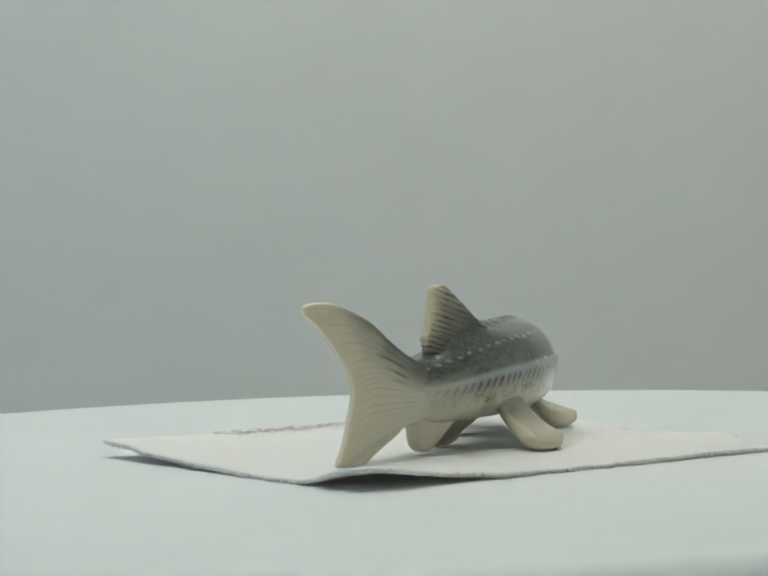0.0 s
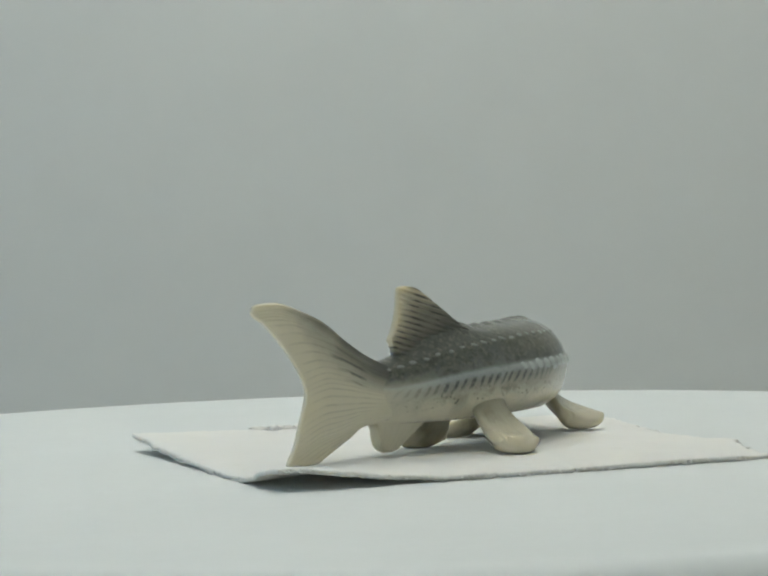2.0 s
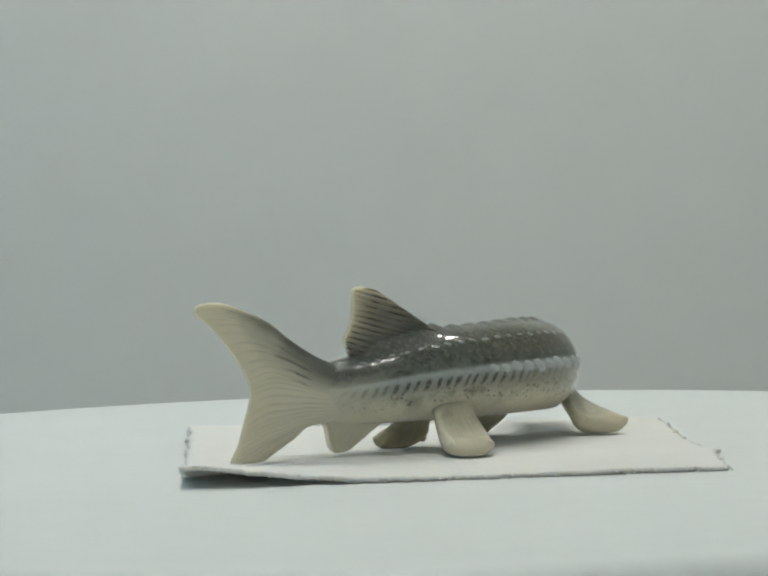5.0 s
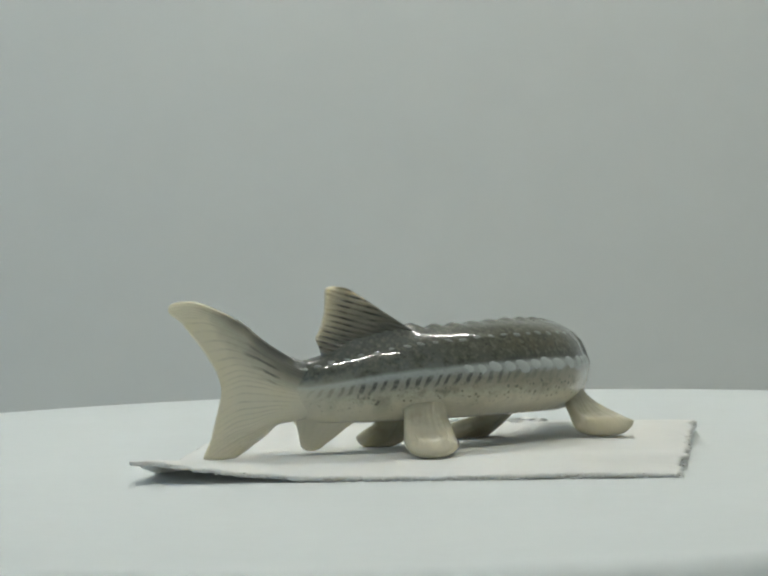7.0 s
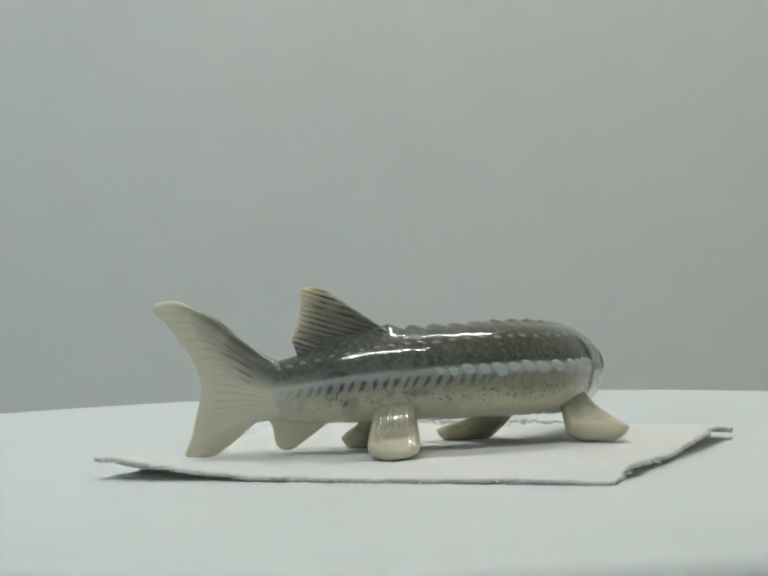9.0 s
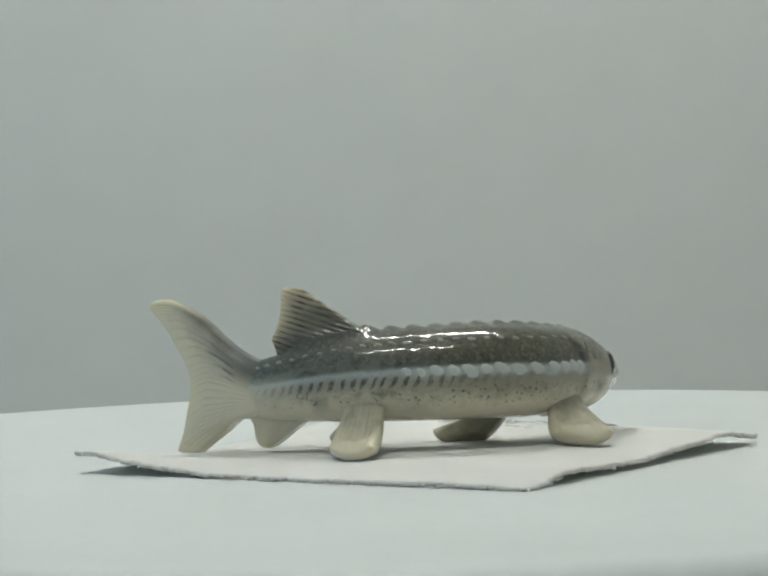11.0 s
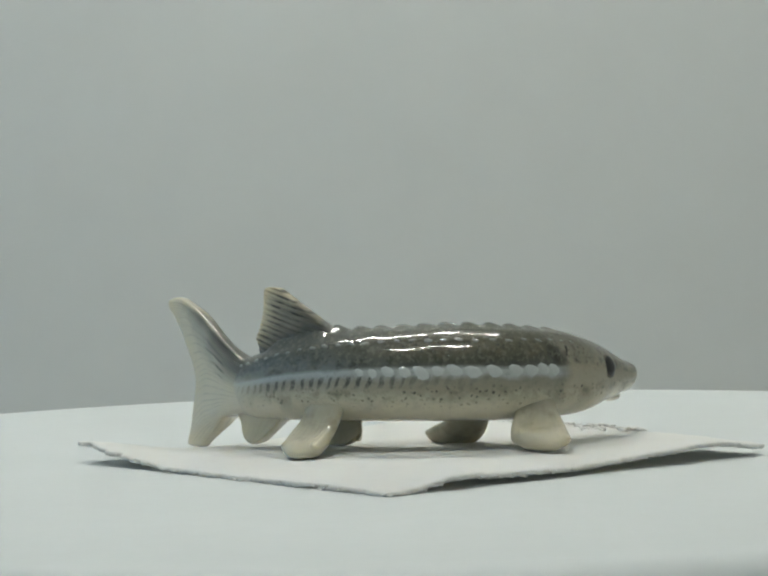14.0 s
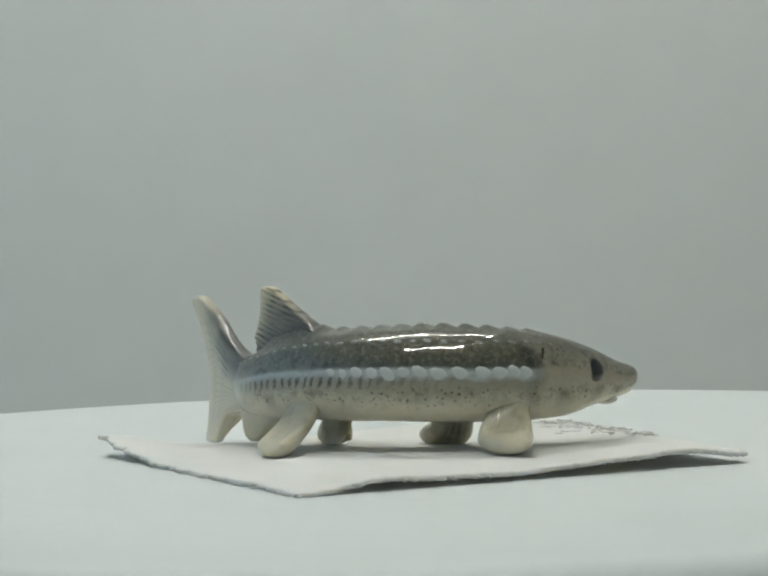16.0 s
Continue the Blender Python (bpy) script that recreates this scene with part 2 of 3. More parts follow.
def box(x0, y0, z0, x1, y1, z1, bevel=0.0):
    bm = bmesh.new()
    bmesh.ops.create_cube(bm, size=1)
    for v in bm.verts:
        v.co = Vector(((x0 + x1) / 2 + v.co.x * (x1 - x0), (y0 + y1) / 2 + v.co.y * (y1 - y0), (z0 + z1) / 2 + v.co.z * (z1 - z0)))
    if bevel:
        bmesh.ops.bevel(bm, geom=bm.edges[:], offset=bevel, segments=2, affect="EDGES")
    return bm


def lathe(profile, steps=192):
    bm = bmesh.new()
    rings = []
    for r, z in profile:
        if r < 1e-6:
            rings.append([bm.verts.new((0, 0, z))])
        else:
            rings.append([bm.verts.new((r * math.cos(a), r * math.sin(a), z)) for a in (2 * math.pi * i / steps for i in range(steps))])
    for p, q in zip(rings, rings[1:]):
        for i in range(steps):
            j = (i + 1) % steps
            if len(p) == 1:
                bm.faces.new((p[0], q[i], q[j]))
            elif len(q) == 1:
                bm.faces.new((p[i], p[j], q[0]))
            else:
                bm.faces.new((p[i], p[j], q[j], q[i]))
    return bm


# ---- the light box round the turntable ----
BACK, FRONT, SIDE, TOP, BASE = 0.30, -0.62, 0.36, 0.34, -0.045


def light_box():
    for name, dims, m in (
            ("floor", (-SIDE, FRONT, BASE - 0.01, SIDE, BACK, BASE), FLOOR_GREY),
            ("wall_back", (-SIDE, BACK, BASE - 0.01, SIDE, BACK + 0.01, TOP), WALL_WHITE),
            # out of view; its blue is added to cool the light from the left
            ("wall_left", (-SIDE - 0.01, FRONT, BASE - 0.01, -SIDE, BACK + 0.01, TOP), BLUE_BOUNCE),
            ("wall_right", (SIDE, FRONT, BASE - 0.01, SIDE + 0.01, BACK + 0.01, TOP), WALL_WHITE),
            # unseen panel behind the camera, added as a reflector to lift the shade
            ("wall_front", (-SIDE - 0.01, FRONT - 0.01, BASE - 0.01, SIDE + 0.01, FRONT, TOP), FRONT_FILL),
            ("ceiling", (-SIDE - 0.01, FRONT - 0.01, TOP, SIDE + 0.01, BACK + 0.01, TOP + 0.01), ROOF_WHITE)):
        ob = part(name, box(*dims), m, None, smooth=False)
        tagged(ob, kind="structure", label="plain matte " + ("grey " if m in (FLOOR_GREY,) else "light-tinting pale blue " if m is BLUE_BOUNCE else "white ") + "panel that closes in the photo light box",
               category=name.split("_")[0])


def led_strip(x0, x1, y, z, count):
    strip = new("led_strip")
    strip.location = ((x0 + x1) / 2, y, z)
    half = (x1 - x0) / 2
    part("housing", box(-half - 0.01, -0.008, 0.0, half + 0.01, 0.008, 0.006, 0.0008), HOUSING, strip, smooth=False)
    chip = None
    for i in range(count):
        if chip is None:
            chip = part("led", box(-0.0016, -0.0055, -0.0012, 0.0016, 0.0055, -0.0002), LED_LIT, strip, "glowing white chip", smooth=False)
            first = chip
        else:
            chip = part("led", first.data, LED_LIT, strip, "glowing white chip")
        chip.location = (-half + 2 * half * i / (count - 1), 0, 0)
    tagged(strip, "white strip with a row of small lit LEDs", "light", "light strips in the box")
    return strip


light_box()
led_strip(-0.15, 0.115, 0.12, TOP - 0.0065, 27)
led_strip(-0.125, 0.055, -0.13, TOP - 0.0065, 19)


# ---- turntable ----
def turntable():
    ob = new("turntable")
    r, edge = 0.3472 * S + 0.0045, 0.0055
    lip = DZ * S
    prof = [(0, 0), (r * 0.5, 0), (r * 0.85, 0), (r * 0.90, lip * 0.25), (r * 0.935, lip * 0.8), (r - edge, lip)]
    prof += [(r - edge + edge * math.sin(a), lip - edge + edge * math.cos(a)) for a in (math.pi / 2 * i / 12 for i in range(1, 13))]
    prof += [(r, -0.012), (r - 0.0015, -0.0135), (0, -0.0135)]
    part("disc", lathe(prof), DISC_WHITE, ob)
    part("foot_ring", lathe([(0, -0.0137), (r * 0.8, -0.0137), (r * 0.86, BASE + 0.002), (r * 0.86, BASE), (0, BASE)]), HOUSING, ob)
    return tagged(ob, "round white plastic turntable with a rounded rim", "turntable")


table = turntable()


# ---- the torn card ----
CARD_A, CARD_C, CARD_R, CARD_L = (-0.018, -0.138), (0.152, -0.019), (0.047, 0.140), (-0.131, 0.029)
EDGE_AC = ((0, .0068), (.07, .0062), (.12, .0043), (.22, .0018), (.34, .0001), (.5, -.0003), (.9, 0), (1, -.0006))
EDGE_CR = ((0, -.0006), (.05, -.0004), (.10, .0004), (.15, .0027), (.19, .0037), (.23, .0024), (.33, .0019), (.47, .0016), (.61, .0026),
           (.75, .0040), (.88, .0052), (.95, .0030), (1, .0022))
EDGE_LA = ((0, .0068), (.06, .0062), (.13, .0025), (.2, -.0004), (.29, -.0006), (.4, -.0003), (.6, .0009), (.8, .0028), (.93, .0052), (1, .0060))
EDGE_RL = ((0, .0060), (.1, .0052), (.25, .0044), (.4, .0041), (.6, .0040), (.8, .0036), (1, .0022))


def curve_at(rows, x):
    return float(np.interp(x, [r[0] for r in rows], [r[1] for r in rows]))


def smooth_at(rows, x, w=0.03):
    return (curve_at(rows, x - w) + 2 * curve_at(rows, x) + curve_at(rows, x + w)) / 4


def card_height(a, b):
    def near(d):
        return math.exp(-(max(d, 0) / 0.15) ** 1.6)
    wa, wb, wc, wd = near(b), near(1 - b), near(a), near(1 - a)
    z = smooth_at(EDGE_AC, a) * wa + smooth_at(EDGE_RL, a) * wb + smooth_at(EDGE_LA, b) * wc + smooth_at(EDGE_CR, b) * wd
    z -= .0065 * wa * wc + -.0006 * wa * wd + .0022 * wb * wd + .0060 * wb * wc
    dome = (1 - abs(2 * a - 1) ** 5) * (1 - abs(2 * b - 1) ** 5)
    return z + 0.0043 * dome * (1 - 0.5 * max(wa, wb, wc, wd))


def card_point(a, b):
    p = [(1 - a) * (1 - b) * A + a * (1 - b) * C + a * b * R + (1 - a) * b * L for A, C, R, L in zip(CARD_A, CARD_C, CARD_R, CARD_L)]
    return p[0], p[1]


CARD_BASE = (0.012, 0.004, -DZ)


def card():
    ob = new("torn_card")
    n, thick = 150, 0.0021
    bm = bmesh.new()
    rng = random.Random(5)

    def ragged(k, along):
        """How far the torn edge strays, as a share of the side."""
        amp = (0.013, 0.013, 0.018, 0.012)[k]
        x = along * 14 + 31 * k
        return amp * (noise.noise((x, k, 0)) + 0.8 * noise.noise((x * 3.1, k, 4)) + 0.9 * noise.noise((x * 9.3, k, 9)))

    top, low = [], []
    for i in range(n + 1):
        for j in range(n + 1):
            a, b = i / n, j / n
            fa, fb = a, b
            fa += ragged(3, b) * max(0, (a - 0.93) / 0.07) + ragged(2, b + 5) * 0.45 * max(0, (0.07 - a) / 0.07)
            fb += ragged(2, a) * max(0, (b - 0.93) / 0.07) + ragged(0, a) * max(0, (0.07 - b) / 0.07)
            x, y = card_point(fa, fb)
            z = card_height(a, b) + 0.0004 * noise.noise((a * 4.5, b * 6, 2)) + 0.00015 * noise.noise((a * 17, b * 13, 6))
            edge = min(a, b, 1 - a, 1 - b)
            rim = max(0.0, 1 - edge / 0.012)
            z -= rim * thick * (0.03 + 0.4 * abs(noise.noise((a * 95, b * 95, 1))))
            zl = max(z - thick * (1 - 0.25 * rim), -DZ + 0.0001)
            z = max(z, zl + 0.0007)
            inset = 1 - 0.004 * rim * (0.5 + noise.noise((a * 60, b * 60, 7)))
            top.append(bm.verts.new((x, y, z)))
            low.append(bm.verts.new((x * inset, y * inset, zl)))
    w = n + 1
    for i in range(n):
        for j in range(n):
            q = (i * w + j, (i + 1) * w + j, (i + 1) * w + j + 1, i * w + j + 1)
            bm.faces.new([top[k] for k in q])
            bm.faces.new([low[k] for k in reversed(q)])
    ring = [i * w for i in range(n)] + [n * w + j for j in range(n)] + [i * w + n for i in range(n, 0, -1)] + [j for j in range(n, 0, -1)]
    for p, q in zip(ring, ring[1:] + ring[:1]):
        bm.faces.new((top[p], low[p], low[q], top[q]))
    for v in bm.verts:
        v.co = (v.co - Vector(CARD_BASE)) * S
    part("sheet", bm, CARD, ob)
    # torn fibres standing up along the roughest edge
    bm = bmesh.new()
    for i in range(150):
        a = rng.uniform(0.26, 0.68)
        b = 1.005 - abs(rng.gauss(0, 0.065))
        length, out = rng.uniform(0.004, 0.014), rng.uniform(0.0004, 0.0012)
        z = card_height(a, min(b, 1)) + rng.uniform(0.0000, 0.0010)
        x0, y0 = card_point(a - length * 1.6, b + rng.uniform(-0.012, 0.012))
        x1, y1 = card_point(a + length * 1.6, b + rng.uniform(-0.012, 0.012))
        x2, y2 = card_point(a, b + out * 6)
        vs = [bm.verts.new((x, y, zz)) for x, y, zz in ((x0, y0, z), (x1, y1, z + rng.uniform(-.0003, .0006)), (x2, y2, z + rng.uniform(-.0002, .0009)),
                                                      (x0, y0, z - .0003), (x1, y1, z - .0003), (x2, y2, z - .0002))]
        for f in ((0, 1, 2), (3, 5, 4), (0, 3, 4, 1), (1, 4, 5, 2), (2, 5, 3, 0)):
            bm.faces.new([vs[k] for k in f])
    # short tufts round the other edges
    for i in range(420):
        k, along = rng.choice((0, 1, 3)), rng.random()
        off, reach = rng.uniform(-.002, .010), rng.uniform(.003, .009)
        a, b = ((along, off), (1 - off, along), None, (off, along))[k]
        da, db = ((0, -reach), (reach, 0), None, (-reach, 0))[k]
        half = rng.uniform(.002, .006)
        z = card_height(min(max(a, 0), 1), min(max(b, 0), 1)) - rng.uniform(.0002, .0016)
        z = max(z, -DZ + .0006)
        la, lb = (half, 0) if k == 0 else (0, half)
        ends = ((a - la, b - lb, 0), (a + la, b + lb, 0), (a + da + rng.uniform(-1, 1) * la, b + db + rng.uniform(-1, 1) * lb, rng.uniform(-.0006, .0004)))
        vs = [bm.verts.new((*card_point(p, q), max(z + dz - low_by, -DZ + .0001))) for low_by in (0, .0004) for p, q, dz in ends]
        for f in ((0, 1, 2), (3, 5, 4), (0, 3, 4, 1), (1, 4, 5, 2), (2, 5, 3, 0)):
            bm.faces.new([vs[n] for n in f])
    for v in bm.verts:
        v.co = (v.co - Vector(CARD_BASE)) * S
    fib = part("torn_ply", bm, CARD, ob, "ragged paper fibres of the torn edge")
    tagged(fib, kind="stuff")
    return tagged(ob, "small square of torn white card with lifted, ragged edges", "card")


sheet = card()

# ---- the porcelain sturgeon ----
SPINE = [(-.0455, -.1015), (-.037, -.0966), (-.020, -.086), (-.005, -.074), (.008, -.060), (.020, -.045), (.030, -.028), (.038, -.010), (.043, .010),
         (.044, .029), (.038, .047), (.028, .064), (.016, .079), (.0014, .095), (-.006, .103)]
FISH_BASE = (0.030, 0.0, 0.0025)


def dense(points, per=24):
    """A smooth line through the points, as many short steps."""
    out = []
    for i in range(len(points) - 1):
        p0, p1, p2, p3 = (Vector(points[max(0, min(len(points) - 1, i + d))]) for d in (-1, 0, 1, 2))
        for k in range(per):
            t = k / per
            out.append(0.5 * (2 * p1 + (p2 - p0) * t + (2 * p0 - 5 * p1 + 4 * p2 - p3) * t * t + (3 * p1 - p0 - 3 * p2 + p3) * t ** 3))
    return out + [Vector(points[-1])]


LINE = dense(SPINE)
S_AT = [0.0]
for p, q in zip(LINE, LINE[1:]):
    S_AT.append(S_AT[-1] + (q - p).length)
S_ZERO = S_AT[24]
LX, LY, LS = [p.x for p in LINE], [p.y for p in LINE], [s - S_ZERO for s in S_AT]


def spine(s):
    """Plan point, way ahead and way to the fish's right at s along the back."""
    x, y = np.interp(s, LS, LX), np.interp(s, LS, LY)
    d = Vector((np.interp(s + .004, LS, LX) - np.interp(s - .004, LS, LX), np.interp(s + .004, LS, LY) - np.interp(s - .004, LS, LY))).normalized()
    return Vector((x, y, 0)), Vector((d.x, d.y, 0)), Vector((d.y, -d.x, 0))


#          s      top    bottom  half width
GIRTH = [(.0235, .0338, .0262, .0008), (.027, .0350, .0248, .0016), (.033, .0368, .0226, .0026), (.040, .0385, .0203, .0042), (.048, .0404, .0178, .0068), (.058, .0430, .0162, .0115),
         (.070, .0462, .0160, .0142), (.085, .0500, .0158, .0168), (.100, .0522, .0157, .0185), (.117, .0532, .0157, .0197), (.138, .0540, .0156, .0202),
         (.157, .0532, .0152, .0192), (.173, .0519, .0150, .0170), (.189, .0501, .0158, .0148), (.2005, .0470, .0166, .0136), (.2124, .0428, .0192, .0110),
         (.2249, .0372, .0212, .0080), (.2320, .0349, .0236, .0058), (.2352, .0335, .0268, .0038), (.2368, .0317, .0292, .0010)]
G_DENSE = dense([Vector(g) for g in GIRTH], 12)


def girth(s):
    xs = [g[0] for g in G_DENSE]
    return tuple(float(np.interp(s, xs, [g[k] for g in G_DENSE])) for k in (1, 2, 3))


def skin(s, phi, out=0.0):
    """A point of the body: phi 0 on the ridge, pi on the belly, positive to the fish's right."""
    p, _, right = spine(s)
    top, low, hw = girth(s)
    c, n = math.cos(phi), math.sin(phi)
    zc, hh = (top + low) / 2, (top - low) / 2
    cz = math.copysign(abs(c) ** (0.95 if c > 0 else 0.78), c)
    sx = math.copysign(abs(n) ** 0.92, n)
    # narrower, roof-like back
    sx *= 1 - 0.10 * max(0, c) ** 1.5
    return p + right * (sx * (hw + out)) + Vector((0, 0, zc + cz * (hh + out)))


def to_fish(v):
    return (v - Vector(FISH_BASE)) * S


def add_uv(bm, coords):
    lay = bm.loops.layers.uv.new("skin")
    for f in bm.faces:
        for lp in f.loops:
            lp[lay].uv = coords[lp.vert]


def fish_body(fish):
    bm = bmesh.new()
    ns, na = 260, 72
    s0, s1 = GIRTH[0][0], GIRTH[-1][0]
    uvs, rings = {}, []
    for i in range(ns + 1):
        s = s0 + (s1 - s0) * i / ns
        ring = []
        for k in range(na):
            phi = 2 * math.pi * k / na
            phi = phi - 2 * math.pi if phi > math.pi else phi
            out = 0.0
            fade = max(0.0, min(1.0, (s - .085) / .01)) * max(0.0, min(1.0, (.192 - s) / .008))
            # keeled plates along the ridge, each rising to its rear
            saw = ((s - .085) / .0088) % 1.0
            n_saw = int((s - .085) / .0088)
            out += fade * (0.0009 + 0.0006 * (math.sin(n_saw * 7.3) * 0.5 + 0.5)) * math.exp(-(phi / 0.15) ** 2) * (math.sin(math.pi * saw ** 0.6)) ** 1.2
            # shelf of the side row
            body_in = max(0.0, min(1.0, (s - .05) / .02)) * max(0.0, min(1.0, (.19 - s) / .004))
            out += body_in * 0.0009 * math.exp(-((abs(phi) - 0.49 * math.pi) / 0.10) ** 2)
            out += body_in * 0.0001 * math.exp(-((abs(phi) - 0.245 * math.pi) / 0.08) ** 2)
            # the back swells into the foot of the dorsal fin
            swell = max(0.0, min(1.0, (s - .060) / .012)) * max(0.0, min(1.0, (.104 - s) / .018))
            out += 0.0040 * swell * swell * (3 - 2 * swell) * math.exp(-(phi / 0.34) ** 2)
            # belly plates
            out += body_in * 0.0004 * math.exp(-((abs(phi) - 0.86 * math.pi) / 0.07) ** 2) * (0.5 + 0.5 * math.sin(s * 1400))
            # gill cover
            g = s + 0.020 * abs(abs(phi) / math.pi - 0.5)
            out += 0.0007 * max(0.0, min(1.0, (abs(phi) / math.pi - 0.2) / 0.15)) * max(0.0, min(1.0, (g - .1805) / .0012)) * max(0.0, min(1.0, (.212 - s) / .016))
            # mouth: upper lip over a tucked jaw
            jaw = math.exp(-((s - .2235) / .0035) ** 2) * max(0.0, (abs(phi) / math.pi - 0.62) / 0.38)
            out -= 0.0012 * jaw
            lip = math.exp(-((abs(phi) / math.pi - 0.60) / 0.03) ** 2) * max(0.0, min(1.0, (s - .216) / .006)) * max(0, min(1, (.236 - s) / .004))
            out -= 0.0006 * lip
            out += 0.00010 * noise.noise((s * 260, math.cos(phi) * 5, math.sin(phi) * 5))
            v = bm.verts.new(to_fish(skin(s, phi, out if s < .2335 else out * 0.3)))
            uvs[v] = ((s - .033) / .2038, abs(phi) / math.pi)
            ring.append(v)
        rings.append(ring)
    for p, q in zip(rings, rings[1:]):
        for k in range(na):
            bm.faces.new((p[k], p[(k + 1) % na], q[(k + 1) % na], q[k]))
    bm.faces.new(rings[0])
    bm.faces.new(rings[-1][::-1])
    add_uv(bm, uvs)
    return part("body", bm, BODY, fish, "grey-brown back, pale belly, glossy glaze")


def coons(k0, k1, c0, c1):
    """A patch between four lines: k0 and k1 run from root to free edge, c0 (root) and c1 (free edge) run from k0 to k1."""
    lines = [dense([Vector(p) for p in ln], 16) for ln in (k0, k1, c0, c1)]

    def at(ln, t):
        x = t * (len(ln) - 1)
        i = min(int(x), len(ln) - 2)
        return ln[i].lerp(ln[i + 1], x - i)

    def patch(k, c):
        a, b, r, e = (at(ln, t) for ln, t in zip(lines, (c, c, k, k)))
        corner = (lines[0][0] * (1 - k) + lines[1][0] * k) * (1 - c) + (lines[0][-1] * (1 - k) + lines[1][-1] * k) * c
        return a * (1 - k) + b * k + r * (1 - c) + e * c - corner
    return patch


def fin(name, place, side, thick, rays, material, fish, label="", nk=72, nc=28, relief=0.00035, rim=0.10, round_root=0.0, across=None, lead_rim=None, lead=0.0, end_rim=None):
    """A fin as a closed, round-edged shell. place(k, c): its middle; side(k, c): the way across it."""
    bm = bmesh.new()
    uvs, sheets = {}, ([], [])
    for i in range(nk + 1):
        for j in range(nc + 1):
            k, c = i / nk, j / nc
            d = min(k / (lead_rim or rim), (1 - k) / rim, (1 - c) / (end_rim or rim * 1.3), 1.0)
            d = max(d, 0.0)
            shape = math.sqrt(max(0.0, 1 - (1 - d) ** 2))
            if c < round_root:
                shape = shape * c / round_root + math.sqrt(max(0.0, 1 - abs(2 * k - 1) ** 2.4)) * 0.97 * (1 - c / round_root)
            t = (thick(k, c) + lead * math.exp(-(k / 0.16) ** 2)) * shape
            u = across(k, c) if across else k
            ridge = relief * math.sin(2 * math.pi * rays * u - math.pi / 2) * min(1, d) * min(1, c * 5)
            m, n = place(k, c), side(k, c)
            on_rim = i in (0, nk) or j == nc
            v = bm.verts.new(to_fish(m + n * (t + ridge)))
            w = v if on_rim else bm.verts.new(to_fish(m - n * (t + ridge)))
            uvs[v] = uvs[w] = (u, c)
            sheets[0].append(v)
            sheets[1].append(w)
    w = nc + 1
    for i in range(nk):
        for j in range(nc):
            q = (i * w + j, (i + 1) * w + j, (i + 1) * w + j + 1, i * w + j + 1)
            for sheet_verts in sheets:
                vs = [sheet_verts[x] for x in q]
                if len(set(vs)) > 2 and not bm.faces.get(vs):
                    bm.faces.new(vs)
    root = [sheets[0][i * w] for i in range(nk + 1)] + [sheets[1][i * w] for i in range(nk - 1, 0, -1)]
    bm.faces.new(root)
    add_uv(bm, uvs)
    return part(name, bm, material, fish, label)


def median_fin(name, k0, k1, c0, c1, t_root, t_edge, rays, material, fish, label, power=1.4, tilt=None, slim=0.0, **kw):
    """A fin that stands in the fish's middle plane; its lines are in s and height."""
    patch = coons(*([(s, z, 0) for s, z in ln] for ln in (k0, k1, c0, c1)))

    def place(k, c):
        q = patch(k, c)
        return spine(q.x)[0] + Vector((0, 0, q.y))

    def side(k, c):
        return spine(patch(k, c).x)[2]

    def across(k, c):
        q = patch(k, c)
        return (q.y + tilt * (q.x - .058) - .044) / .026
    if tilt is not None:
        kw["across"] = across
    return fin(name, place, side, lambda k, c: t_edge + (t_root - t_edge) * max(0, 1 - c * 1.15) ** power * (1 - slim * min(1, c * 4) * math.exp(-(k / 0.24) ** 2)), rays, material, fish, label, **kw)


def paired_fin(name, root_rear, root_front, foot_rear, foot_front, reach, thick, material, fish, label):
    """A side fin that leaves the flank upright and sweeps out to a rounded foot on the card; reach: degrees that it has turned outwards there."""
    rr, rf, fr, ff = (Vector(p) for p in (root_rear, root_front, foot_rear, foot_front))
    gap = fr + ff - rr - rf
    flat = Vector((gap.x, gap.y, 0)).normalized()
    up = Vector((0, 0, 0.0042))
    rim_line = dense([fr + up * 1.1, fr.lerp(ff, 0.08) + flat * 0.0009 + up * 0.5, fr.lerp(ff, 0.25) + flat * 0.0022 + up * 0.08, fr.lerp(ff, 0.5) + flat * 0.003,
                      fr.lerp(ff, 0.76) + flat * 0.0022 + up * 0.07, fr.lerp(ff, 0.93) + flat * 0.0009 + up * 0.45, ff + up], 16)
    turn = radians(reach)

    def place(k, c):
        x = k * (len(rim_line) - 1)
        i = min(int(x), len(rim_line) - 2)
        foot = rim_line[i].lerp(rim_line[i + 1], x - i)
        waist = 0.5 + (k - 0.5) * (1 - 0.28 * math.sin(math.pi * min(1, c * 1.1)) ** 2)
        root = rr.lerp(rf, waist)
        way = foot - root
        h = (1 - math.cos(turn * c)) / (1 - math.cos(turn))
        return root + Vector((way.x * h, way.y * h, way.z * math.sin(turn * c) / math.sin(turn)))

    def side(k, c):
        e = 0.02
        a = place(min(1, k + e), c) - place(max(0, k - e), c)
        b = place(k, min(1, c + e)) - place(k, max(0, c - e))
        n = a.cross(b)
        return n.normalized() if n.length > 1e-12 else flat
    return fin(name, place, side, lambda k, c: thick * (1.0 - 0.35 * c + 0.30 * math.exp(-((c - 0.88) / 0.12) ** 2)), 8, material, fish, label, nk=96, nc=48, relief=0.00006, rim=0.38, end_rim=0.17)


